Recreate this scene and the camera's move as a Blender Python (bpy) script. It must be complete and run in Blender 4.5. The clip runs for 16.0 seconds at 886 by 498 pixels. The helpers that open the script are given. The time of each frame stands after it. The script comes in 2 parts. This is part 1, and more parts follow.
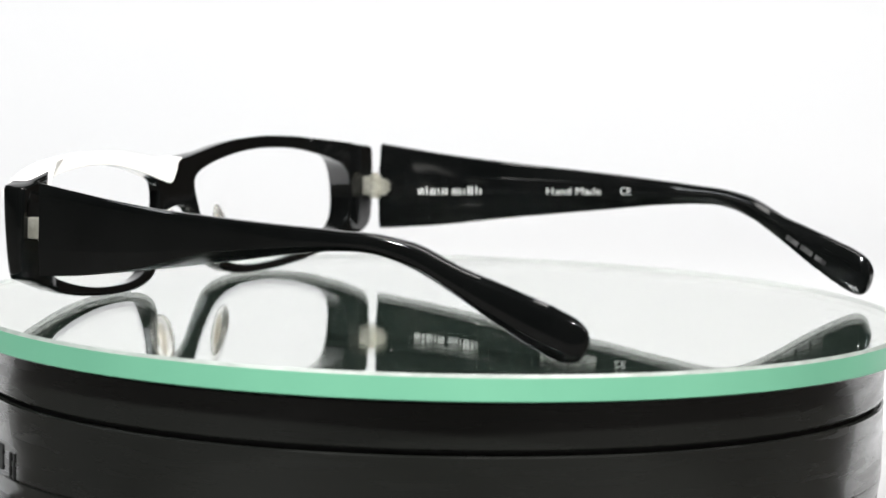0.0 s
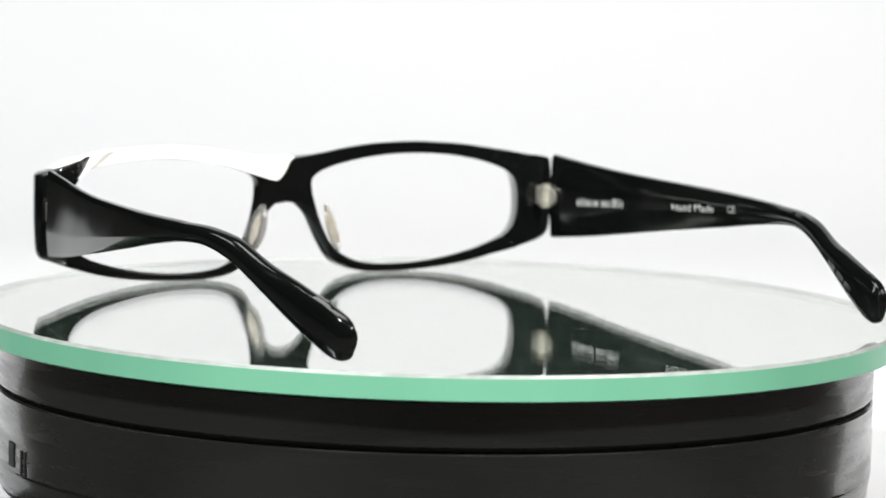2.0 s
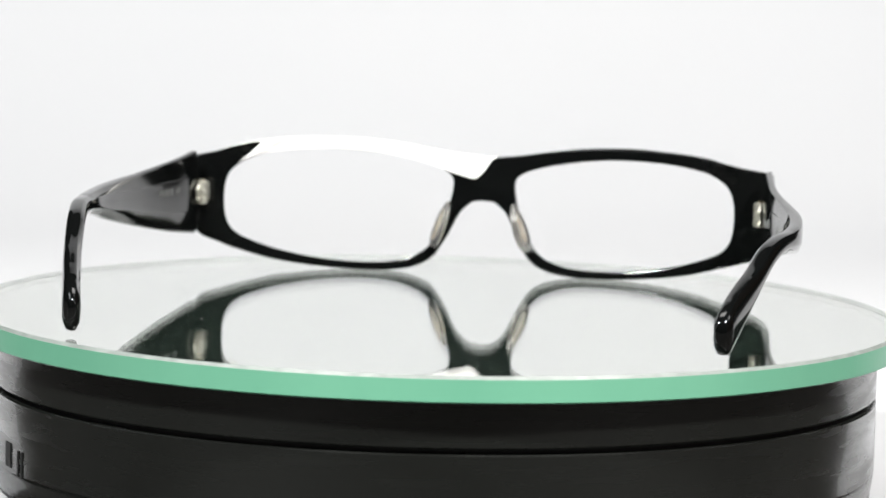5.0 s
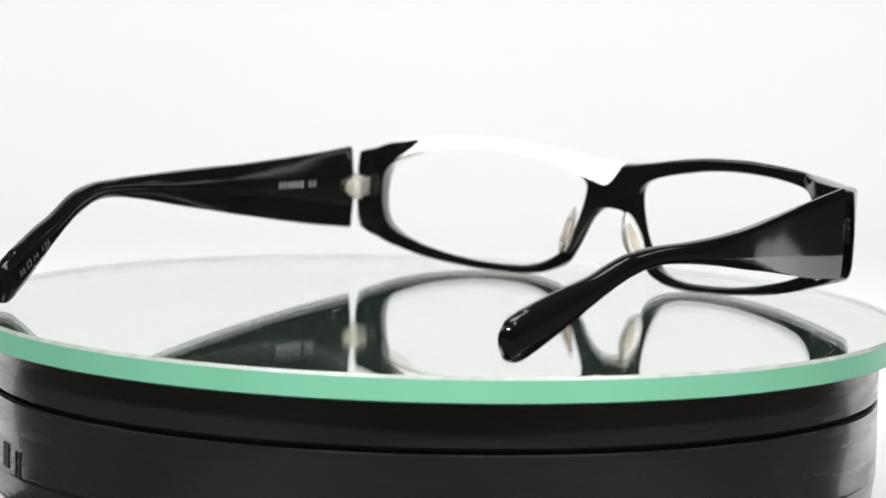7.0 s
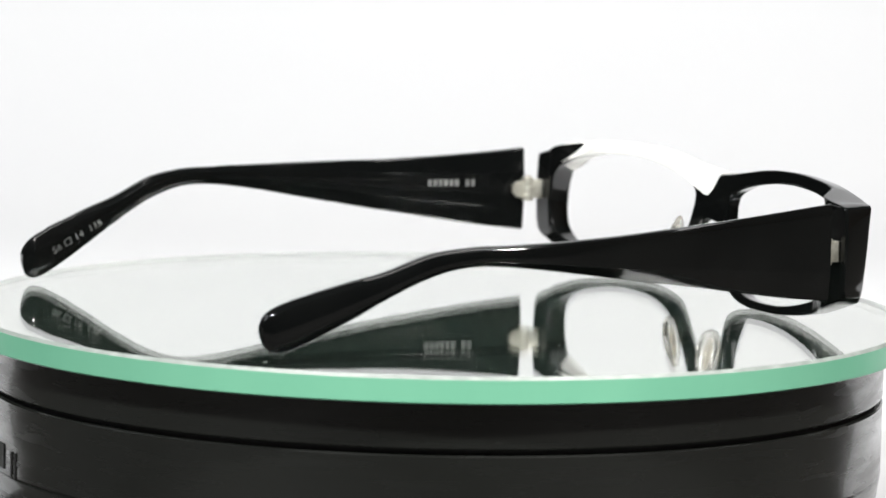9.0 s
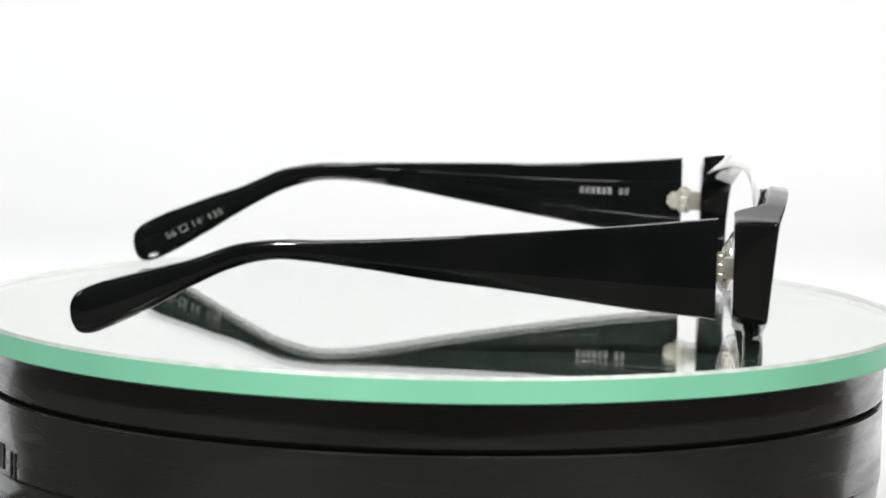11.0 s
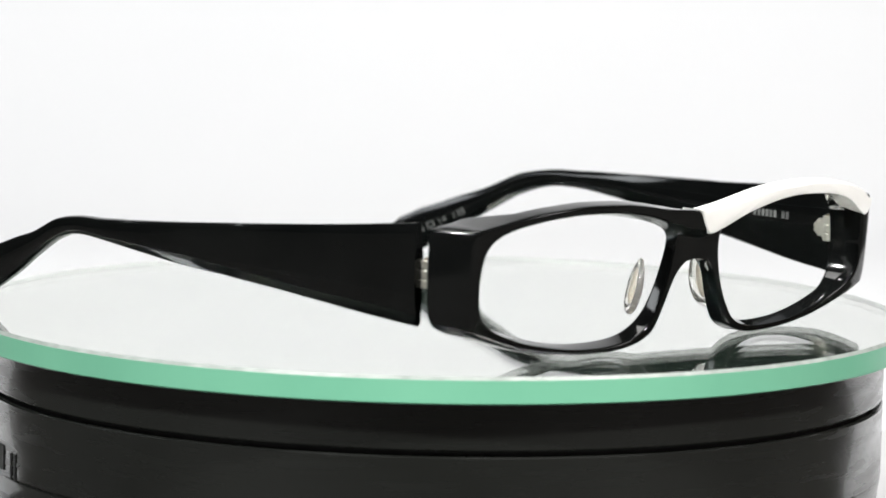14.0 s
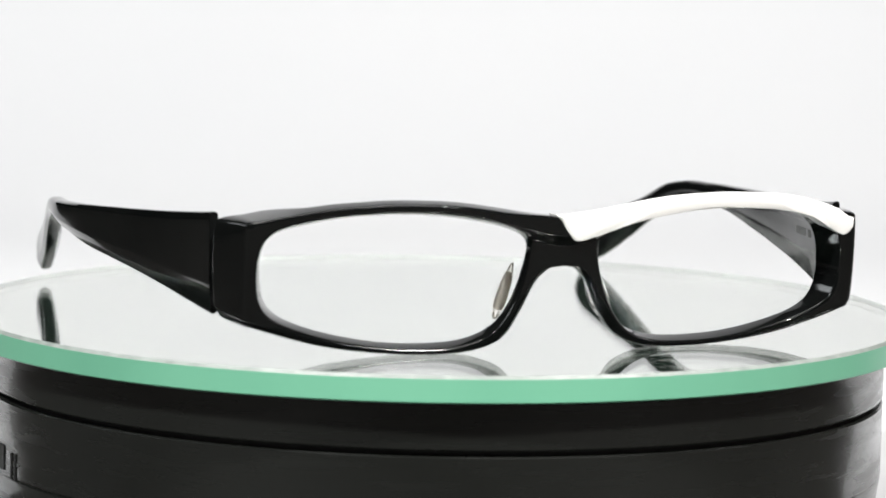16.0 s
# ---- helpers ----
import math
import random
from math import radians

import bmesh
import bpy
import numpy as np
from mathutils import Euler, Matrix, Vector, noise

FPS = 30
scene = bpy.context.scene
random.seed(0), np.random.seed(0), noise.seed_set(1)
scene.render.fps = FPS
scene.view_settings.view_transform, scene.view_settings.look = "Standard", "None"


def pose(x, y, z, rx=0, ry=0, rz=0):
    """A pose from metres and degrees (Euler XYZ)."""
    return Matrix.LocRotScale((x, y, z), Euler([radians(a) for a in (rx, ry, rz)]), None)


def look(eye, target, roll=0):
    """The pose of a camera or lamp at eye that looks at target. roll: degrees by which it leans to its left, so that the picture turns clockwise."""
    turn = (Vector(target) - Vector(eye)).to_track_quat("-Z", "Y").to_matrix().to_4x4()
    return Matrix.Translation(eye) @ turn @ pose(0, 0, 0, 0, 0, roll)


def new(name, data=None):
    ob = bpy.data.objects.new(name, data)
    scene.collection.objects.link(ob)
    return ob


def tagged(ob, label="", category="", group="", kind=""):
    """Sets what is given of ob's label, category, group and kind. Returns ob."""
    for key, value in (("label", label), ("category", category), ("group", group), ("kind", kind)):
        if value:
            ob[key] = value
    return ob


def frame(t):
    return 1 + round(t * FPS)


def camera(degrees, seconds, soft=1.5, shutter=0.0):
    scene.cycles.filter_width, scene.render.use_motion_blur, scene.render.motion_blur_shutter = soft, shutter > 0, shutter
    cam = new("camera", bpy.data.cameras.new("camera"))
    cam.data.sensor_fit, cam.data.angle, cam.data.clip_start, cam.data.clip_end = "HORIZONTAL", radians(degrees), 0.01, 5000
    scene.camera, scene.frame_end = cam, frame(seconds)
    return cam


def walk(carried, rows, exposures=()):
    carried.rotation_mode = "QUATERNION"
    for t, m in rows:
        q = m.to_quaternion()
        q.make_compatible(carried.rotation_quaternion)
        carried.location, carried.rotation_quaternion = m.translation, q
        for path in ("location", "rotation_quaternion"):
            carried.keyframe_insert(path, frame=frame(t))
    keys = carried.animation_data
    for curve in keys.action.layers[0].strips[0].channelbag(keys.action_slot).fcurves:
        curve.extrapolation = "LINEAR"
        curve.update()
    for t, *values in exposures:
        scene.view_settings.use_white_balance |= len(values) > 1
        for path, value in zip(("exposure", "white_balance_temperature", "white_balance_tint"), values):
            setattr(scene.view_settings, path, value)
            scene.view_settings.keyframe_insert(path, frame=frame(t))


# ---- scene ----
MM = 0.00103        # one unit of the drawings below, in metres
K = 1.03

# ---- camera: stands still on a tripod; it creeps back a little while it is focused far ----
FOCUS_SHIFT = ((0.0, -0.0015), (0.5, -0.0015), (0.9, 0.001), (1.2, 0.0135), (1.5, 0.0175), (2.0, 0.019), (2.6, 0.0145),
               (4.5, 0.014), (5.2, 0.0125), (7.1, 0.0085), (7.5, 0.005), (8.0, 0.0018), (8.5, 0.001), (9.5, 0.0), (12.0, 0.0), (14.0, 0.0), (16.0, 0.0005))
WAY = Vector((0.00150842, 0.99379106, -0.11125225))
TRIPOD = Vector((0.0, -0.81, 0.10405916)) * K
cam = camera(13.376, 16.0, soft=1.6)
cam.data.dof.use_dof = True
cam.data.dof.focus_distance = 0.81
cam.data.dof.aperture_fstop = 25.0


NOD = ((0.0, -0.4), (8.5, -1.0), (9.5, -1.0), (12.0, 0.4), (14.0, 1.2), (16.0, 1.0))


def standpoint(t, back):
    eye = TRIPOD - WAY * back
    nod = 0.00015 * float(np.interp(t, [n[0] for n in NOD], [n[1] for n in NOD]))
    return look(eye, eye + WAY + Vector((0, 0, 0.05 * max(0.0, back) + nod)), 1.308)


walk(cam, [(t, standpoint(t, b)) for t, b in FOCUS_SHIFT],
     exposures=((0, 0.0), (1.5, -0.02), (3.0, -0.07), (4.5, -0.11), (5.2, -0.11), (7.5, -0.05), (9.0, -0.03), (12.0, 0.03), (13.0, 0.01), (14.5, -0.06), (16.0, -0.10)))

# ---- world and light ----
world = bpy.data.worlds.new("room_air")
scene.world = world
world.use_nodes = True
world.node_tree.nodes["Background"].inputs["Color"].default_value = (0.9, 0.95, 1.0, 1)
world.node_tree.nodes["Background"].inputs["Strength"].default_value = 0.02


def area_lamp(name, eye, target, size, watts, colour, size_y=None):
    data = bpy.data.lights.new(name, "AREA")
    data.energy, data.color, data.size = watts, colour, size
    if size_y:
        data.shape, data.size_y = "RECTANGLE", size_y
    ob = new(name, data)
    ob.matrix_world = look(eye, target)
    return ob


area_lamp("softbox_top", (0, 0.05, 0.85), (0, 0.05, 0), 0.5, 3.4, (1.0, 0.985, 0.96), 0.4)
# two unseen fill lamps, added to even out the paper's brightness
area_lamp("backdrop_fill", (-0.70, -0.02, 0.50), (-0.03, 0.74, 0.10), 0.3, 1.5, (0.93, 0.975, 1.0))
area_lamp("backdrop_fill", (0.70, -0.02, 0.50), (0.03, 0.74, 0.10), 0.3, 1.32, (1.0, 0.985, 0.985))
area_lamp("key_lamp", (-0.40, -0.60, 0.73), (0, 0, 0), 0.07, 14.6, (0.98, 0.985, 0.97))
area_lamp("key_lamp", (0.46, -0.54, 0.73), (0, 0, 0), 0.07, 14.6, (1.0, 0.975, 0.95))


# ---- materials ----
def material(name, colour, rough=0.5, metal=0.0, coat=0.0, transmission=0.0, ior=1.5, spec=0.5):
    m = bpy.data.materials.new(name)
    m.use_nodes = True
    b = m.node_tree.nodes["Principled BSDF"]
    b.inputs["Base Color"].default_value = (*colour, 1)
    b.inputs["Roughness"].default_value = rough
    b.inputs["Metallic"].default_value = metal
    b.inputs["Coat Weight"].default_value = coat
    b.inputs["Coat Roughness"].default_value = 0.03
    b.inputs["Transmission Weight"].default_value = transmission
    b.inputs["IOR"].default_value = ior
    b.inputs["Specular IOR Level"].default_value = spec
    return m


def vary(m, scale, low, high, detail=4.0, stretch=(1, 1, 1), target="Base Color", bump=0.0, bump_scale=None):
    """Noise in the thing's own space drives a value or colour between low and high, and fine relief."""
    nt = m.node_tree
    b = nt.nodes["Principled BSDF"]
    tc, mp, no, ra = (nt.nodes.new(k) for k in ("ShaderNodeTexCoord", "ShaderNodeMapping", "ShaderNodeTexNoise", "ShaderNodeValToRGB"))
    mp.inputs["Scale"].default_value = stretch
    no.inputs["Scale"].default_value, no.inputs["Detail"].default_value = scale, detail
    low = low if isinstance(low, tuple) else (low,) * 3
    high = high if isinstance(high, tuple) else (high,) * 3
    ra.color_ramp.elements[0].color, ra.color_ramp.elements[1].color = (*low, 1), (*high, 1)
    ra.color_ramp.elements[0].position, ra.color_ramp.elements[1].position = 0.3, 0.7
    nt.links.new(tc.outputs["Object"], mp.inputs["Vector"])
    nt.links.new(mp.outputs["Vector"], no.inputs["Vector"])
    nt.links.new(no.outputs["Fac"], ra.inputs["Fac"])
    if target:
        nt.links.new(ra.outputs["Color"], b.inputs[target])
    if bump:
        n2, bu = nt.nodes.new("ShaderNodeTexNoise"), nt.nodes.new("ShaderNodeBump")
        n2.inputs["Scale"].default_value, n2.inputs["Detail"].default_value = bump_scale or scale * 4, 5.0
        bu.inputs["Strength"].default_value, bu.inputs["Distance"].default_value = bump, 0.0004
        nt.links.new(mp.outputs["Vector"], n2.inputs["Vector"])
        nt.links.new(n2.outputs["Fac"], bu.inputs["Height"])
        nt.links.new(bu.outputs["Normal"], b.inputs["Normal"])
    return m


ACETATE = vary(material("black_acetate", (0.003, 0.0034, 0.0034), 0.07), 60, (0.0022, 0.0026, 0.0026), (0.004, 0.0044, 0.0043))
vary(ACETATE, 140, 0.05, 0.12, target="Roughness", bump=0.012, bump_scale=260)
WHITE_ACETATE = vary(material("white_acetate", (0.90, 0.89, 0.86), 0.16, coat=0.2), 80, (0.885, 0.875, 0.845), (0.915, 0.905, 0.88))
SILICONE = material("clear_silicone", (0.95, 0.94, 0.90), 0.08, transmission=0.92, ior=1.42)
PAD_CORE = vary(material("pad_core", (0.80, 0.74, 0.64), 0.30, transmission=0.5, ior=1.42), 300, (0.74, 0.67, 0.56), (0.86, 0.81, 0.72))
HINGE_METAL = vary(material("hinge_metal", (0.66, 0.65, 0.57), 0.34, metal=0.75), 500, (0.50, 0.49, 0.41), (0.76, 0.75, 0.67), bump=0.1)
SCREW_METAL = material("screw_metal", (0.35, 0.30, 0.20), 0.35, metal=1.0)
PRINT = vary(material("silver_print", (0.48, 0.49, 0.48), 0.45), 400, (0.40, 0.41, 0.40), (0.55, 0.56, 0.55))
FAINT_PRINT = vary(material("worn_print", (0.12, 0.12, 0.12), 0.5), 500, (0.015, 0.015, 0.015), (0.09, 0.09, 0.09))
SOFT_PRINT = vary(material("grey_print", (0.11, 0.112, 0.11), 0.5), 400, (0.07, 0.072, 0.07), (0.15, 0.153, 0.15))
GLASS = material("plate_glass", (0.99, 1.0, 0.97), 0.0, transmission=1.0, ior=1.5)
# a trace of green diffuse colour stands in for the lifted, greenish dark reflections
green_lift = GLASS.node_tree.nodes.new("ShaderNodeBsdfDiffuse")
green_lift.inputs["Color"].default_value = (0.46, 0.70, 0.56, 1)
lift_mix = GLASS.node_tree.nodes.new("ShaderNodeMixShader")
lift_mix.inputs["Fac"].default_value = 0.011
GLASS.node_tree.links.new(GLASS.node_tree.nodes["Principled BSDF"].outputs["BSDF"], lift_mix.inputs[1])
GLASS.node_tree.links.new(green_lift.outputs["BSDF"], lift_mix.inputs[2])
GLASS.node_tree.links.new(lift_mix.outputs["Shader"], GLASS.node_tree.nodes["Material Output"].inputs["Surface"])
SILVERING = vary(material("mirror_silver", (0.975, 0.985, 0.975), 0.0, metal=1.0), 20, (0.97, 0.98, 0.97), (0.98, 0.99, 0.98))
GLASS_EDGE = vary(material("ground_glass_edge", (0.22, 0.66, 0.42), 0.35), 30, (0.15, 0.415, 0.275), (0.18, 0.465, 0.31), stretch=(1, 1, 0.2), bump=0.06, bump_scale=700)
EDGE_INSIDE = material("ground_edge_inside", (0.72, 0.77, 0.73), 0.6)
GLASS_BEVEL = vary(material("ground_glass_bevel", (0.24, 0.27, 0.25), 0.45), 300, (0.19, 0.22, 0.20), (0.29, 0.32, 0.30))
BLACK_PLASTIC = vary(material("black_plastic", (0.018, 0.017, 0.016), 0.16, coat=0.25), 25, (0.0066, 0.0073, 0.0064), (0.0100, 0.0108, 0.0097))
vary(BLACK_PLASTIC, 45, 0.16, 0.34, target="Roughness", stretch=(1, 1, 9), bump=0.04, bump_scale=700)
SEAM_BLACK = material("seam_black", (0.004, 0.004, 0.004), 0.6)
PAPER = vary(material("white_paper", (0.628, 0.633, 0.647), 0.8), 3.5, (0.615, 0.622, 0.638), (0.641, 0.645, 0.656), bump=0.05, bump_scale=500)
TABLE_WOOD = vary(material("dark_wood", (0.040, 0.038, 0.035), 0.45), 9, (0.030, 0.0285, 0.026), (0.050, 0.047, 0.043), stretch=(1, 9, 1), bump=0.1)
ROOM_PAINT = vary(material("dark_wall_paint", (0.03, 0.034, 0.032), 0.85), 4, (0.026, 0.030, 0.028), (0.036, 0.040, 0.037))
# for the unseen east wall, added so that reflections on the black turn brown
BROWN_WALL = vary(material("brown_wall", (0.15, 0.080, 0.044), 0.6), 5, (0.11, 0.056, 0.030), (0.19, 0.104, 0.058), stretch=(1, 8, 1))
DUST = material("dust", (0.28, 0.29, 0.28), 0.9)


# ---- mesh helpers ----
def finish(bm, name, mat, sharp=28):
    bmesh.ops.recalc_face_normals(bm, faces=bm.faces)
    for f in bm.faces:
        f.smooth = True
    for e in bm.edges:
        if len(e.link_faces) == 2 and e.calc_face_angle(0) > radians(sharp):
            e.smooth = False
    me = bpy.data.meshes.new(name)
    bm.to_mesh(me)
    bm.free()
    for m in (mat if isinstance(mat, (list, tuple)) else (mat,)):
        me.materials.append(m)
    return me


def part(name, bm, mat, parent, label="", sharp=28):
    ob = new(name, finish(bm, name, mat, sharp))
    ob.parent = parent
    if label:
        ob["label"] = label
    return ob


def loft(rings, caps=True, closed_way=False):
    """A tube through rings of points (each ring closed)."""
    bm = bmesh.new()
    vs = [[bm.verts.new(p) for p in ring] for ring in rings]
    n, m = len(vs), len(vs[0])
    for i in range(n if closed_way else n - 1):
        a, b = vs[i], vs[(i + 1) % n]
        for j in range(m):
            bm.faces.new((a[j], a[(j + 1) % m], b[(j + 1) % m], b[j]))
    if caps and not closed_way:
        bm.faces.new(vs[0][::-1])
        bm.faces.new(vs[-1])
    return bm


def turned(profile, steps=192):
    """A solid of revolution about z from (radius, height) pairs; ends on the axis where the radius is 0."""
    bm = bmesh.new()
    rows = []
    for r, z in profile:
        if r < 1e-9:
            rows.append([bm.verts.new((0, 0, z))])
        else:
            rows.append([bm.verts.new((r * math.cos(2 * math.pi * k / steps), r * math.sin(2 * math.pi * k / steps), z)) for k in range(steps)])
    for a, b in zip(rows, rows[1:]):
        for k in range(steps):
            q = (k + 1) % steps
            if len(a) == 1 and len(b) > 1:
                bm.faces.new((a[0], b[k], b[q]))
            elif len(b) == 1 and len(a) > 1:
                bm.faces.new((a[k], b[0], a[q]))
            elif len(a) > 1:
                bm.faces.new((a[k], b[k], b[q], a[q]))
    return bm


def box(x0, x1, y0, y1, z0, z1, bevel=0.0, seg=2):
    bm = bmesh.new()
    bmesh.ops.create_cube(bm, size=1)
    for v in bm.verts:
        v.co = Vector(((x0 + x1) / 2 + v.co.x * (x1 - x0), (y0 + y1) / 2 + v.co.y * (y1 - y0), (z0 + z1) / 2 + v.co.z * (z1 - z0)))
    if bevel:
        bmesh.ops.bevel(bm, geom=bm.edges[:], offset=bevel, segments=seg, affect="EDGES", profile=0.5)
    return bm


def curve(points, count, closed=False):
    """count points on a smooth curve through the given ones."""
    p = np.array(points, float)
    n = len(p)
    if closed:
        q = np.vstack([p[-1:], p, p[:2]])
        spans = n
    else:
        q = np.vstack([2 * p[0] - p[1], p, 2 * p[-1] - p[-2]])
        spans = n - 1
    out = []
    for u in np.linspace(0, spans, count, endpoint=not closed):
        i = min(int(u), spans - 1)
        s = u - i
        a, b, c, d = q[i], q[i + 1], q[i + 2], q[i + 3]
        out.append(0.5 * (2 * b + (c - a) * s + (2 * a - 5 * b + 4 * c - d) * s * s + (3 * b - a - 3 * c + d) * s ** 3))
    return np.array(out)


# ---- the setting: a dark room with a table and a white paper sweep ----
TABLE_Z = -0.040
room = [("wall_north", (-2.2, 2.2, 2.2, 2.3, -0.8, 2.0)), ("wall_south", (-2.2, 2.2, -2.3, -2.2, -0.8, 2.0)),
        ("wall_east", (2.2, 2.3, -2.3, 2.3, -0.8, 2.0)), ("wall_west", (-2.3, -2.2, -2.3, 2.3, -0.8, 2.0)),
        ("ceiling", (-2.3, 2.3, -2.3, 2.3, 2.0, 2.1)), ("floor", (-2.3, 2.3, -2.3, 2.3, -0.9, -0.8))]
for name, b in room:
    tagged(new(name, finish(box(*b), name, BROWN_WALL if name == "wall_east" else ROOM_PAINT)), "unseen brown wall of an unlit room, added to tint reflections" if name == "wall_east" else "plain dark painted surface of an unlit room", "floor" if name == "floor" else "ceiling" if name == "ceiling" else "wall", kind="structure")


def make_table():
    table = tagged(new("table"), "dark brown wooden table under the white paper", "table")
    table.location = (0, 0.1, TABLE_Z - 0.001)
    part("tabletop", box(-0.9, 0.9, -0.55, 1.0, -0.03, 0, 0.004), TABLE_WOOD, table)
    for x in (-0.84, 0.84):
        for y in (-0.49, 0.94):
            part("leg", box(x - 0.03, x + 0.03, y - 0.03, y + 0.03, -0.759, -0.03, 0.003), TABLE_WOOD, table)


def make_sweep():
    """A paper sheet that lies on the table, with rounded front corners, and curves up behind into a backdrop."""
    floor_end, bend = 0.50, 0.32
    columns = [-0.44 + 0.88 * k / 44 for k in range(45)]
    bm = bmesh.new()
    sheets = []
    for off in (0.0, 0.0006):
        rows = []
        for k in range(8):
            f = k / 7
            rows.append([])
            for x in columns:
                s = min(1, max(0, (abs(x) - 0.10) / 0.14))
                c = min(1, max(0, (abs(x) - (0.25 if x < 0 else 0.28)) / 0.15))
                y0 = -0.03 + (0.13 if x < 0 else 0.115) * s * s * (3 - 2 * s) + 0.22 * c * c * (3 - 2 * c)
                rows[-1].append(bm.verts.new((x, y0 + (floor_end - y0) * f, off)))
        for k in range(1, 15):
            a = radians(90 * k / 14)
            r = bend - off
            rows.append([bm.verts.new((x, floor_end + r * math.sin(a), bend - r * math.cos(a))) for x in columns])
        rows.append([bm.verts.new((x, floor_end + bend - off, 0.95)) for x in columns])
        for a, b in zip(rows, rows[1:]):
            for k in range(len(columns) - 1):
                bm.faces.new((a[k], a[k + 1], b[k + 1], b[k]))
        sheets.append(rows)
    a, b = sheets
    for k in range(len(columns) - 1):
        bm.faces.new((a[0][k], b[0][k], b[0][k + 1], a[0][k + 1]))
        bm.faces.new((a[-1][k], a[-1][k + 1], b[-1][k + 1], b[-1][k]))
    for i in range(len(a) - 1):
        for k in (0, -1):
            bm.faces.new((a[i][k], a[i + 1][k], b[i + 1][k], b[i][k]))
    ob = tagged(new("backdrop", finish(bm, "backdrop", PAPER, 60)), "seamless white paper sweep curving up behind the turntable", "backdrop", kind="structure")
    ob.location.z = TABLE_Z


make_table()
make_sweep()

# ---- the turntable ----
PLATE_TOP = 0.7 * MM
PLATE_R = 101.5 * MM
PLATE_T = 5.4 * MM
BASE_R = 96.6 * MM


def make_base():
    base = tagged(new("turntable_base"), "round glossy black plastic turntable base with thin seams", "turntable")
    top = PLATE_TOP - PLATE_T
    g1, g2 = -15.2 * MM, -31.4 * MM
    w, d = 0.55 * MM, 1.6 * MM
    r, e = BASE_R, 0.5 * MM
    part("rotating_ring", turned([(0, top - 0.4 * MM), (r - e, top - 0.4 * MM), (r, top - 0.4 * MM - e), (r, g1 + w + e * 0.6), (r - e * 0.6, g1 + w), (r - d, g1 + w), (0, g1 + w)]), BLACK_PLASTIC, base)
    part("seam", turned([(0, g1 + w), (r - d, g1 + w), (r - d, g1 - w), (0, g1 - w)]), SEAM_BLACK, base)
    part("body", turned([(0, g1 - w), (r - e * 0.6, g1 - w), (r, g1 - w - e * 0.6), (r, g2 + e), (r - e * 0.4, g2 + e * 0.3), (0, g2 + e * 0.3)]), BLACK_PLASTIC, base)
    part("foot_ring", turned([(0, g2 + e * 0.3), (r - e * 0.6, g2 + e * 0.2), (r - e * 0.2, g2 - e), (r - 0.8 * MM, TABLE_Z + 2 * MM), (r - 3 * MM, TABLE_Z + 0.0008), (0, TABLE_Z + 0.0008)]), BLACK_PLASTIC, base)
    for a, w, low, high in ((-157.4, 1.9, 1.2, 6.4), (-153.6, 0.45, 0.2, 5.6), (-152.3, 0.45, 0.2, 5.6)):
        bm = box(r - 0.6 * MM, r + 0.25 * MM, -w * MM, w * MM, g2 + low * MM, g2 + high * MM, 0.1 * MM, 1)
        bmesh.ops.transform(bm, matrix=pose(0, 0, 0, 0, 0, a), verts=bm.verts)
        part("switch_slot", bm, SEAM_BLACK, base)
    return base


def make_plate():
    plate = tagged(new("mirror_plate"), "round mirror plate with a green ground glass edge", "mirror")
    t, b, r, e = PLATE_TOP, PLATE_TOP - PLATE_T, PLATE_R, 0.5 * MM
    part("glass", turned([(0, t), (r - e, t)]), GLASS, plate)
    part("silvering", turned([(0, b + 0.2 * MM), (r - 0.1 * MM, b + 0.2 * MM)]), SILVERING, plate)
    part("backing", turned([(0, b), (r - 1.2 * MM, b), (r - 1.2 * MM, b + 0.1 * MM), (0, b + 0.1 * MM)]), SEAM_BLACK, plate)
    part("bevel", turned([(r - e, t), (r, t - e * 1.4)]), GLASS_BEVEL, plate, "pale ground bevel")
    part("edge", turned([(r, t - e * 1.4), (r, b + e * 0.5), (r - e * 0.5, b)]), GLASS_EDGE, plate, "mint green ground glass edge")
    part("edge_inside", turned([(r - 0.12 * MM, b + 0.25 * MM), (r - 0.12 * MM, t - e * 1.5)]), EDGE_INSIDE, plate, "pale inner side of the ground edge")
    bm = bmesh.new()
    rng = random.Random(7)
    for k in range(70):
        a, q = rng.uniform(0, 2 * math.pi), PLATE_R * 0.95 * math.sqrt(rng.random())
        d = rng.uniform(0.07, 0.2) * MM
        c = Vector((q * math.cos(a), q * math.sin(a), t + 0.02 * MM))
        long = rng.choice((1.0, 1.0, 1.6, 3.5))
        turn = rng.uniform(0, math.pi)
        vs = []
        for n in range(6):
            b2 = n * math.pi / 3
            u, w = d * long * math.cos(b2), d * math.sin(b2)
            vs.append(bm.verts.new(c + Vector((u * math.cos(turn) - w * math.sin(turn), u * math.sin(turn) + w * math.cos(turn), 0))))
        tip = bm.verts.new(c + Vector((0, 0, d * 0.5)))
        for n in range(6):
            bm.faces.new((vs[n], vs[(n + 1) % 6], tip))
    tagged(part("dust", bm, DUST, plate, "fine pale dust specks"), kind="stuff")
    return plate


base = make_base()
plate = make_plate()

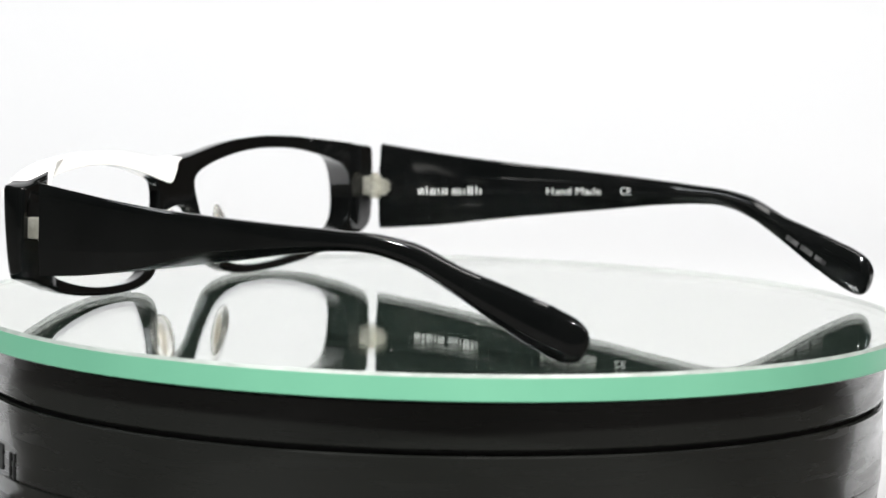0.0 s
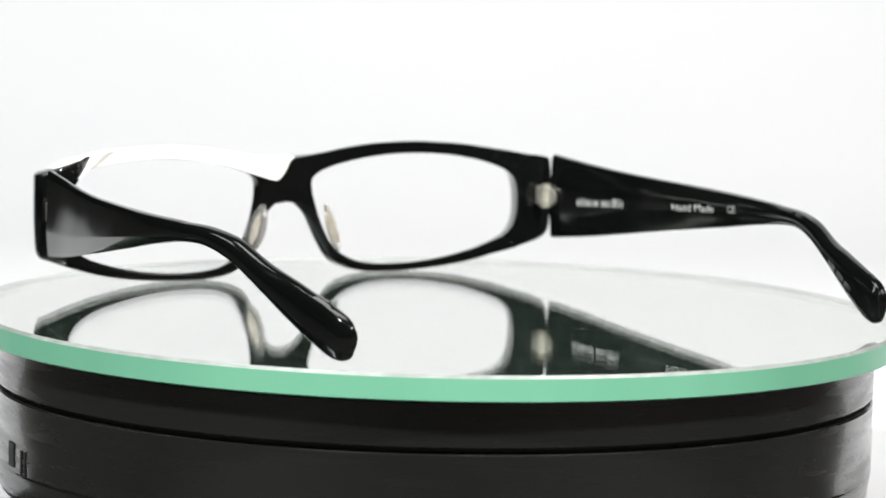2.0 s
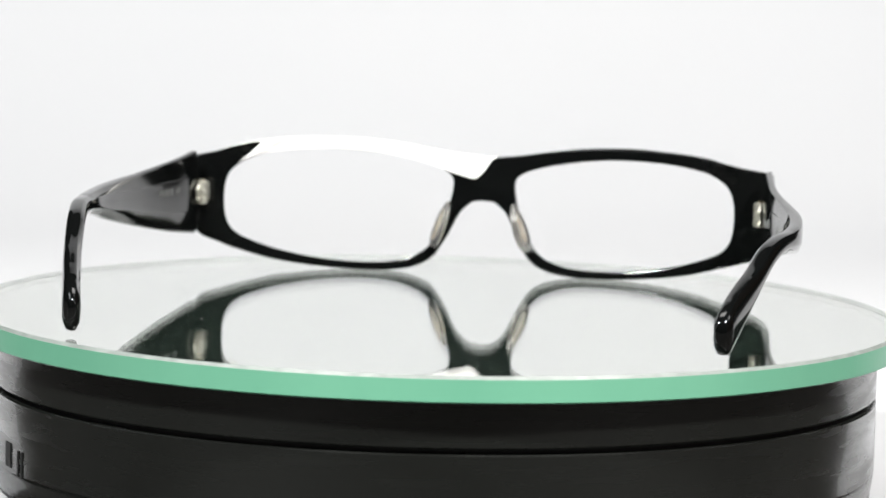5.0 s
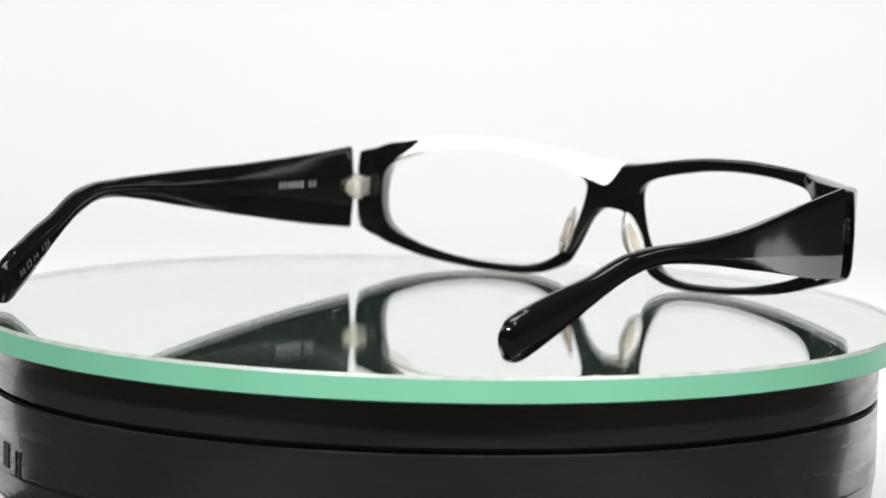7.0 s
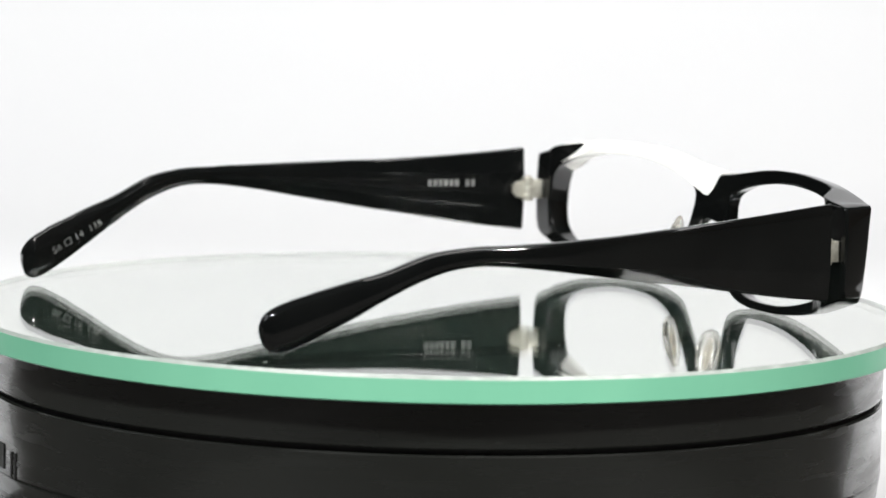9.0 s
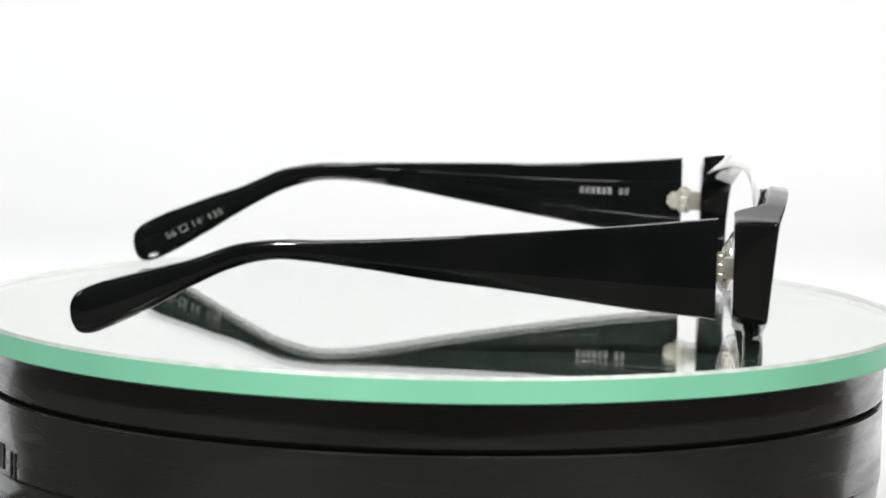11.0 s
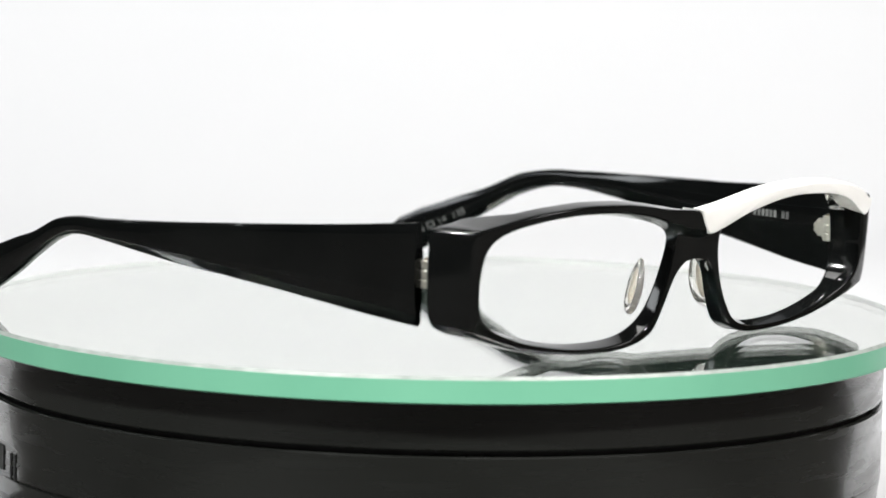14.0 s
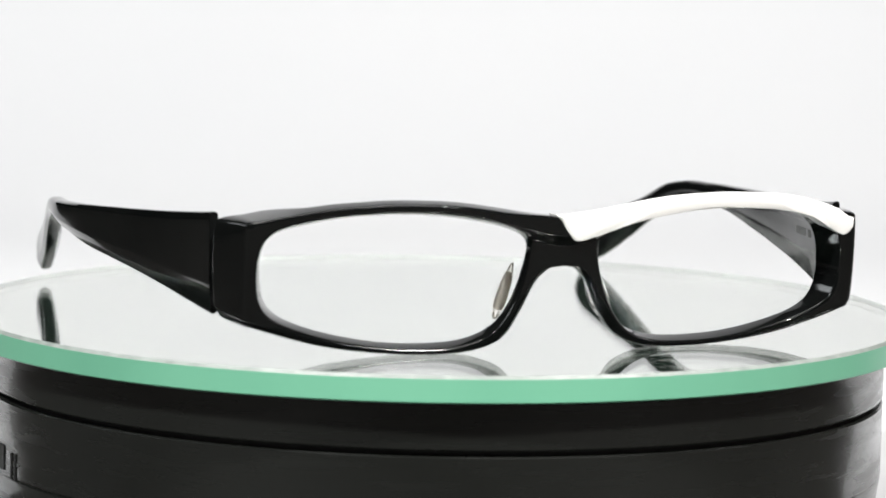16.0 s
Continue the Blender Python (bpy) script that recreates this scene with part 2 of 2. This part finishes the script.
# ---- the eyeglasses; drawn in millimetres, x to the wearer's right, y ahead, z up ----
OFF = -0.4
INNER = ((7.3, 21.5), (7.5, 23.2), (9.2, 24.9), (13.4, 26.4), (18, 27.4), (24, 28.4), (30, 28.9), (35, 29.0), (41, 28.8), (46, 28.4), (51, 27.6),
         (55, 26.7), (58, 25.4), (60.0, 23.6), (60.9, 21), (61.2, 18), (61.1, 14.5), (60.5, 11.6), (59.0, 9.3), (56, 7.4), (51, 5.4), (46, 4.0),
         (40.2, 2.9), (34.5, 2.2), (29, 2.0), (23, 2.1), (18.4, 2.9), (15, 4.4), (12.6, 6.6), (10.6, 9.7), (9.2, 13), (8.2, 16.5), (7.5, 19.5))
OUTER = ((0, 27.8), (3, 28.2), (6.5, 28.6), (12.4, 29.5), (18, 30.4), (24, 31.1), (30, 31.4), (36, 31.5), (42, 31.2), (47.5, 30.8), (53, 30.1),
         (58.5, 29.2), (63, 28.4), (67.6, 27.8), (69.1, 26.6), (69.6, 20), (69.5, 14), (68.9, 9.4), (67.0, 7.8), (62, 6.3), (57, 4.8), (51.5, 3.3),
         (45.8, 2.2), (40.2, 1.5), (34.5, 1.0), (29, 0.8), (23, 0.8), (17.5, 1.5), (13.6, 2.9), (11.4, 4.6), (9.8, 6.9), (8.2, 9.6), (6.1, 13.9),
         (4.5, 16.0), (2.8, 17.4), (1.4, 17.9), (0, 18))


def smooth_step(a, b, x):
    s = min(1, max(0, (x - a) / (b - a)))
    return s * s * (3 - 2 * s)


def face_y(x, z):
    return 73.3 - 4.9 * (x / 62) ** 2 + 0.018 * x - (0.15 - 0.06 * smooth_step(50, 66, abs(x))) * (28 - z)


def rear_y(x, z):
    w = smooth_step(52, 61, abs(x))
    return (face_y(x, z) - 4.2) * (1 - w) + (59.6 + 0.004 * x) * w


def bridge_dip(x, z):
    """The bridge and the nose sides lie behind the brow, below a ledge that dips to the middle."""
    ledge = 23.1 + 0.2 * abs(x)
    return 1.1 * smooth_step(ledge + 0.9, ledge - 1.2, z) * smooth_step(13.5, 7.5, abs(x)) * (0.55 + 0.45 * smooth_step(3, 20, z))


def ray_hit(poly, cx, cz, a, ax, az):
    dx, dz = math.cos(a) * ax, math.sin(a) * az
    best = None
    for (x0, z0), (x1, z1) in zip(poly, np.roll(poly, -1, axis=0)):
        ex, ez = x1 - x0, z1 - z0
        det = dx * -ez + ex * dz
        if abs(det) < 1e-12:
            continue
        s = ((x0 - cx) * -ez + ex * (z0 - cz)) / det
        u = (dx * (z0 - cz) - dz * (x0 - cx)) / det
        if s > 0 and -1e-9 <= u <= 1 + 1e-9 and (best is None or s > best):
            best = s
    return cx + best * dx, cz + best * dz


def rounded_ring(corners, radii):
    """A rounded outline through corner points in space."""
    c = [Vector(p) for p in corners]
    n = len(c)
    out = []
    for i in range(n):
        p, a, b = c[i], c[i - 1] - c[i], c[(i + 1) % n] - c[i]
        r = min(radii[i], 0.42 * a.length, 0.42 * b.length)
        pa, pb = p + a.normalized() * r, p + b.normalized() * r
        for s in (0.0, 0.25, 0.5, 0.75, 1.0):
            out.append(((1 - s) ** 2) * pa + 2 * s * (1 - s) * p + s * s * pb)
    return out


def widen(side, x):
    """The wearer's left rim has spread a little."""
    return x + (0.8 * smooth_step(15, 60, x) if side < 0 else 0.0)


def lift(side, x, z):
    """That rim also stands a little higher over the eye and lower at its outer corner."""
    rise = 0.008 * x * smooth_step(66, 50, x) - 0.7 * smooth_step(54, 69, x)
    return z + (rise * smooth_step(8, 30, z) if side < 0 else 0.0)


def bowed(a, b, count, y_of):
    """Points between a and b, laid on the surface y_of; the ends keep their place."""
    out = []
    da, db = a.y - y_of(a.x, a.z), b.y - y_of(b.x, b.z)
    for k in range(1, count + 1):
        f = k / (count + 1)
        p = a.lerp(b, f)
        out.append(Vector((p.x, y_of(p.x, p.z) + da * (1 - f) + db * f, p.z)))
    return out


def rim_rings(side, count=400):
    """Sections round one rim: front face, outer wall, rear face, inner wall."""
    inner = curve(INNER, 330, closed=True)
    for _ in range(40):
        inner = (np.roll(inner, 1, axis=0) + 2 * inner + np.roll(inner, -1, axis=0)) / 4
    outer = np.vstack([curve(OUTER, 400), [[0, 18.2], [0, 27.6]]])
    rings = []
    angles = [2 * math.pi * k / count for k in range(count)]
    for zz in (18.0, 27.8):
        angles.append(math.atan2((zz - 16) / 13, (0 - 34) / 27) % (2 * math.pi))
    front = lambda x, z: face_y(x, z) - bridge_dip(x, z)
    for a in sorted(angles):
        xi, zi = ray_hit(inner, 34, 16, a, 27, 13)
        xo, zo = ray_hit(outer, 34, 16, a, 27, 13)
        xo = max(0.0, xo)
        turn = 64.6 if side > 0 else 65.6
        xf = min(xo, turn + 0.12 * max(0, xo - turn))
        seam = xo < 0.02
        ri, ro = 0.65, (0.0 if seam else 0.75 + (0.5 if side > 0 else 1.5) * smooth_step(58, 66, xo) + 1.1 * smooth_step(50, 62, xo) * smooth_step(11, 8, zo))
        w = smooth_step(38, 60, xi)
        top, low = smooth_step(20, 28, zi), smooth_step(9, 3, zi)
        under = smooth_step(10, 6, xo) * smooth_step(21, 18, zo)
        ro += 0.0 if seam else 1.8 * under
        xi, xf = widen(side, xi), widen(side, xf)
        xo = widen(side, xo) - (1.2 if side < 0 else -0.35) * smooth_step(58, 68, xo)
        zi, zo = lift(side, xi, zi), lift(side, xo, zo)
        fi = (xi + (2.0 if side > 0 else 1.3) * w, zi + 0.35 * top - 0.25 * low)
        bi = (xi - 1.3 * w, zi - 0.4 * top + 0.8 * low)
        s = side
        brow = smooth_step(24, 28, zo) * smooth_step(4, 14, xo)
        c = [(s * fi[0], front(s * fi[0], fi[1]), fi[1]), (s * xf, front(s * xf, zo), zo - 0.6 * brow), (s * xo, rear_y(s * xo, zo), zo + 0.15 * brow), (s * bi[0], rear_y(s * bi[0], bi[1]), bi[1])]
        r = rounded_ring(c, [ri, ro, ro, ri])
        q = [r[0:5], r[5:10], r[10:15], r[15:20]]
        rings.append(q[0] + bowed(q[0][-1], q[1][0], 6, front) + q[1] + q[2] + bowed(q[2][-1], q[3][0], 5, rear_y) + q[3])
    return rings


def to_m(p):
    return (Vector(p) + Vector((OFF, 0, 0))) * MM


def make_front(glasses):
    bm = bmesh.new()
    for side in (1, -1):
        rings = [[to_m(p) for p in ring] for ring in rim_rings(side)]
        half = loft(rings, closed_way=True)
        me = bpy.data.meshes.new("half")
        half.to_mesh(me)
        half.free()
        bm.from_mesh(me)
        bpy.data.meshes.remove(me)
    bmesh.ops.remove_doubles(bm, verts=bm.verts, dist=0.02 * MM)
    seam = [f for f in bm.faces if all(abs(v.co.x - OFF * MM) < 0.03 * MM for v in f.verts)]
    bmesh.ops.delete(bm, geom=seam, context="FACES")
    return part("front_frame", bm, ACETATE, glasses, "glossy black acetate rims and bridge")


def make_inlay(glasses):
    """The white brow bar over the wearer's left rim, with a slanted end at the bridge."""
    low = curve(((2.6, 28.1), (1.6, 27.2), (0.6, 25.6), (-0.8, 23.9), (-2.2, 23.0), (-4.2, 23.3), (-7.0, 24.3), (-9.2, 25.0), (-13.4, 26.3), (-18, 27.3), (-24, 28.3), (-30, 28.8),
                 (-35, 28.9), (-41, 28.6), (-46, 28.2), (-51, 27.4), (-55, 26.4), (-57.8, 25.2), (-59.4, 24.2), (-61.2, 23.3), (-62.9, 22.8), (-64.2, 23.4), (-65.0, 24.4)), 120)
    outer = curve(OUTER, 400)
    rings = []
    for k, (x, z) in enumerate(low):
        f = k / 119
        xt = 2.75 - f * 67.8
        zt = float(np.interp(max(0.0, abs(xt)), outer[:200, 0], outer[:200, 1])) if xt < 0 else 27.9 + 0.12 * xt
        s = k / 119
        x, xt = (x if x > 0 else -widen(-1, -x)), (xt if xt > 0 else -widen(-1, -xt))
        z, zt = lift(-1, abs(x), z), lift(-1, abs(xt), zt)
        g = 0.22
        zl = z - g if 6 < abs(x) < 60 else z
        zu = zt + g - 1.1 * smooth_step(-61.5, -65.6, xt)
        end = smooth_step(0.86, 1.0, s)
        yb = lambda x, z: rear_y(max(x, -57.5), z) - g + end * 2.0
        rings.append([to_m(p) for p in rounded_ring([(x, face_y(x, zl) + g, zl), (xt, face_y(xt, zu) + g, zu - 0.6 * smooth_step(-4, -14, xt)), (xt, yb(xt, zu), zu), (x, yb(x, zl), zl)], [0.5, 0.7, 0.7, 0.5])])
    return part("white_inlay", loft(rings), WHITE_ACETATE, glasses, "white acetate brow inlay over one rim")


PROFILE = ((57, 28.6, 8.4), (44.4, 27.4, 9.8), (33.4, 26.5, 11.4), (22.4, 25.8, 13.1), (11.4, 25.2, 14.7), (0.4, 24.6, 16.2), (-11, 24.0, 17.9), (-23, 23.4, 19.2),
           (-31, 22.6, 19.2), (-38.5, 20.9, 17.2), (-47, 17.6, 13.0), (-53.5, 15.8, 9.2), (-60, 13.9, 5.8), (-64.5, 12.5, 3.7), (-66.5, 12.0, 3.0), (-68.2, 11.5, 2.8), (-69.5, 10.9, 3.3), (-70.3, 10.2, 4.3), (-70.8, 9.4, 5.6), (-71.0, 8.6, 6.8))
PLAN = {1: ((57, 67.9), (46, 69.1), (36, 70.6), (26, 72.5), (14.5, 75.0), (0, 77.8), (-15, 78.8), (-28, 77.3), (-45, 73.8), (-60, 70.8), (-72, 69.0)),
        -1: ((57, -66.9), (46, -68.4), (32, -70.9), (20, -72.6), (5, -73.9), (-10, -74.3), (-26, -73.2), (-40, -70.8), (-53, -68.0), (-66, -64.6), (-72, -62.8))}
SHIFT_FROM = (57, 20, -28, -55, -71)
SHIFT = {1: (56.6, 20, -28, -55, -71), -1: (55.2, 21.0, -26.5, -56, -72)}
DROP = {1: 0.0, -1: 1.2}


class Temple:
    """The shape of one temple: side 1 is the wearer's right."""

    def __init__(self, side):
        self.side = side
        plan = curve(PLAN[side], 200)
        self.plan_y, self.plan_x = plan[::-1, 0], plan[::-1, 1]
        prof = curve(PROFILE, 240)
        y = np.interp(prof[:, 0], SHIFT_FROM[::-1], SHIFT[side][::-1])
        fall = DROP[side] * np.clip((-40 - y) / 26, 0, 1) - (1.3 if side < 0 else 0.0) * np.clip((20 - y) / 40, 0, 1) * np.clip((y + 60) / 30, 0, 1)
        swell = (1.3 if side < 0 else 0.9) * np.clip((-22 - y) / 16, 0, 1) * np.clip((y + 71) / 6, 0, 1)
        slim = (0.4 if side < 0 else 0.0) * np.clip((y - 15) / 35, 0, 1)
        self.rows = np.stack([y, prof[:, 1] - fall + swell - slim, prof[:, 2] - fall + 0.7 * slim], 1)

    def x(self, y):
        return float(np.interp(y, self.plan_y, self.plan_x))

    def span(self, y):
        r = self.rows[::-1]
        return float(np.interp(y, r[:, 0], r[:, 1])), float(np.interp(y, r[:, 0], r[:, 2]))

    def thick(self, y):
        return 1.0 - 0.38 * smooth_step(-5, 35, y) + 0.12 * smooth_step(-10, -40, y) - 0.75 * smooth_step(-68.4, -73.0, y)

    def inside(self, y, z, lift=0.05):
        """A point on the flat middle of the inner face."""
        return Vector((self.x(y) - self.side * ((1.72 + 0.08 * smooth_step(5, -35, y)) * self.thick(y) + lift), y, z))


# across the temple: a flat outer face with a bevel along its foot, an inner face with a raised middle panel between two slanting facets
SECTION = ((0.70, -1.0), (1.05, -0.98), (1.25, -0.92), (1.74, -0.56), (1.86, -0.49), (1.95, -0.43), (1.95, -0.38), (1.95, 0.2), (1.95, 0.76), (1.93, 0.84), (1.82, 0.92), (1.50, 0.98), (1.1, 1.0),
           (0.30, 1.0), (-0.50, 0.98), (-0.88, 0.94), (-0.98, 0.89), (-1.42, 0.50), (-1.46, 0.46), (-1.68, 0.44), (-1.72, 0.41), (-1.72, 0.0), (-1.72, -0.41), (-1.68, -0.44), (-1.46, -0.46), (-1.42, -0.50),
           (-0.98, -0.89), (-0.88, -0.94), (-0.50, -0.98), (0.2, -1.0))


def across(n, v, y):
    """A point of the section; towards the tip it rounds off into an oval bar."""
    a = math.atan2(v, n / 1.85)
    c, s = math.cos(a), math.sin(a)
    k = (abs(c) ** 2.8 + abs(s) ** 2.8) ** (-1 / 2.8)
    w = smooth_step(5, -35, y)
    return n + (1.8 * c * k - n) * w, v + (s * k - v) * w


def make_temple(glasses, side):
    t = Temple(side)
    rings = []
    for y, top, bottom in t.rows:
        th = t.thick(y)
        mid, half = (top + bottom) / 2, max(0.3, (top - bottom) / 2)
        rings.append([to_m((t.x(y) + side * n * th, y, mid + v * half)) for n, v in (across(n, v, y) for n, v in SECTION)])
    ob = part("temple", loft(rings), ACETATE, glasses, "wide black temple tapering to a drooping tip", sharp=24)
    return t, ob


def leaf(points, plane_x, side, thick):
    """A small plate from an outline in y and z, lying against x = plane_x."""
    bm = bmesh.new()
    a = [bm.verts.new(to_m((plane_x, y, z))) for y, z in points]
    b = [bm.verts.new(to_m((plane_x - side * thick, y, z))) for y, z in points]
    n = len(points)
    bm.faces.new(a)
    bm.faces.new(b[::-1])
    for i in range(n):
        bm.faces.new((a[i], b[i], b[(i + 1) % n], a[(i + 1) % n]))
    return bm


def make_hinge(glasses, t):
    s, z, y0 = t.side, 18.5, t.rows[0][0]
    xi = t.x(y0 - 3) - s * 1.6
    outline = [(y0 + 0.4, z + 2.1), (y0 + 0.4, z - 2.1), (y0 - 1.3, z - 2.1)]
    for k in range(9):
        a = radians(-90 + 22.5 * k)
        r = 2.1 if k % 2 else 1.8
        outline.append((y0 - 1.5 - r * math.cos(a), z + r * math.sin(a)))
    outline.append((y0 - 1.3, z + 2.1))
    hinge = part("hinge", leaf(outline, xi, s, 0.6), HINGE_METAL, glasses, "pale metal hinge leaf with a rounded toothed end")
    part("frame_leaf", box(*sorted(((xi + OFF - s * 1.6) * MM, (xi + OFF + s * 0.6) * MM)), (y0 + 0.6) * MM, 60.4 * MM, (z - 2.2) * MM, (z + 2.2) * MM, 0.3 * MM), HINGE_METAL, hinge)
    for k, zz in enumerate((-1.9, 0.0, 1.9)):
        bm = turned([(0, -0.85 * MM), (1.25 * MM, -0.85 * MM), (1.35 * MM, -0.7 * MM), (1.35 * MM, 0.7 * MM), (1.25 * MM, 0.85 * MM), (0, 0.85 * MM)], 20)
        bmesh.ops.translate(bm, vec=to_m((xi - s * 0.5, y0 + 0.6, z + zz)), verts=bm.verts)
        part("knuckle", bm, HINGE_METAL, hinge)
    bm = turned([(0, 0), (0.75 * MM, 0), (0.7 * MM, 0.35 * MM), (0, 0.4 * MM)], 16)
    bmesh.ops.translate(bm, vec=to_m((xi - s * 0.5, y0 + 0.6, z + 2.75)), verts=bm.verts)
    part("screw", bm, SCREW_METAL, hinge)


def make_pad(glasses, side):
    """A clear nose pad on the back of the nose side of a rim."""
    def egg(a, b, c):
        bm = bmesh.new()
        bmesh.ops.create_uvsphere(bm, u_segments=28, v_segments=18, radius=1)
        for v in bm.verts:
            w = 1 - 0.22 * v.co.z
            v.co = Vector((v.co.x * a * w, v.co.y * b * w, v.co.z * c)) * MM
        m = Matrix.Translation(to_m((side * 9.6, 62.7 if side > 0 else 64.6, 12.3))) @ pose(0, 0, 0, 8, side * -17, side * -24)
        bmesh.ops.transform(bm, matrix=m, verts=bm.verts)
        return bm
    pad = part("nose_pad", egg(1.25, 2.7, 6.0), SILICONE, glasses, "clear teardrop nose pad")
    part("pad_core", egg(0.35, 0.9, 3.8), PAD_CORE, pad, "beige core plate inside the pad")


def word(text, height):
    data = bpy.data.curves.new("word", "FONT")
    data.body, data.size, data.align_x, data.align_y = text, height, "LEFT", "CENTER"
    data.extrude = 0.0
    ob = new("word", data)
    me = bpy.data.meshes.new_from_object(ob.evaluated_get(bpy.context.evaluated_depsgraph_get()))
    bpy.data.objects.remove(ob)
    bpy.data.curves.remove(data)
    return me


def print_on(name, t, place, parent, mat, text=None, height=2.0, length=None, bars=(), slant=0.0):
    """Printing on the inner face of a temple from place (y, z). Bars are (start, end, low, high)."""
    y0, z0 = place
    bm = bmesh.new()
    if text:
        me = word(text, height)
        bm.from_mesh(me)
        bpy.data.meshes.remove(me)
        xs = [v.co.x for v in bm.verts]
        k = length / (max(xs) - min(xs))
        for v in bm.verts:
            v.co = Vector(((v.co.x - min(xs)) * k, v.co.y, 0))
    for a, b, low, high in bars:
        n = 4
        lo = [bm.verts.new((a + (b - a) * i / n, low, 0)) for i in range(n + 1)]
        hi = [bm.verts.new((a + (b - a) * i / n, high, 0)) for i in range(n + 1)]
        for i in range(n):
            bm.faces.new((lo[i], lo[i + 1], hi[i + 1], hi[i]))
    c, s = math.cos(radians(slant)), math.sin(radians(slant))
    for v in bm.verts:
        u, w = v.co.x * c - v.co.y * s, v.co.x * s + v.co.y * c
        y = y0 - t.side * u
        p = t.inside(y, z0 + w)
        v.co = to_m(p)
    return part(name, bm, mat, parent)


# the maker's name as plain upright bars: their width, how many stand close together, and whether they are tall
LOGO = ((0.5, 2, 0), (0.4, 1, 1), (0.5, 2, 0), (0.4, 1, 0), (0.5, 2, 0), (0.6, 0, 0), (0.5, 3, 0), (0.4, 1, 0), (0.5, 2, 1), (0.4, 1, 1), (0.4, 1, 0))


def make_glasses():
    glasses = tagged(new("eyeglasses"), "black acetate eyeglasses with one white brow bar, open temples, no lenses", "eyeglasses")
    make_front(glasses)
    make_inlay(glasses)
    for side in (1, -1):
        t, temple = make_temple(glasses, side)
        make_hinge(glasses, t)
        make_pad(glasses, side)
        if side == 1:
            bars, at = [], 0.0
            for width, count, tall in LOGO:
                for k in range(count):
                    bars.append((at, at + width, -0.85, 1.2 if tall else 0.6))
                    at += width + 0.32
                at += 0.32 if count else width
            print_on("brand_print", t, (46.2, 18.0), temple, PRINT, bars=bars, slant=3.4)
            print_on("lettering", t, (14.6, 19.7), temple, PRINT, text="Hand Made", height=2.5, length=13.2, slant=3.4)
            print_on("mark", t, (-3.4, 20.8), temple, PRINT, text="CE", height=2.4, length=2.6, slant=3.4)
            print_on("web_print", t, (-49.0, 14.2), temple, FAINT_PRINT, bars=((0, 3.6, -0.6, 0.6), (4.4, 8.0, -0.6, 0.6), (8.8, 12.0, -0.55, 0.55)), slant=-25)
        else:
            print_on("model_print", t, (31.6, 20.0), temple, SOFT_PRINT, bars=[(1.3 * k, 1.3 * k + 0.95, -0.8, 0.8) for k in range(9) if k != 6])
            print_on("size_print", t, (-64.5, 7.4), temple, SOFT_PRINT, text="56 \u25a1 14  135", height=2.1, length=14.0, slant=25)
    return glasses


glasses = make_glasses()


# ---- what moves: the plate and the eyeglasses turn together, clockwise from above ----
def motions():
    low = radians(-18)      # where the plate sits lowest: it wobbles a little as it turns
    wobble = Matrix.Rotation(radians(0.193), 4, Vector((-math.sin(low), math.cos(low), 0)))
    rows = [(k * 0.5, pose(0, 0, 0, 0, 0, -(13.653 * (k * 0.5 - 4.3) - 0.3)) @ wobble) for k in range(33)]
    walk(plate, rows)
    walk(glasses, rows)


motions()
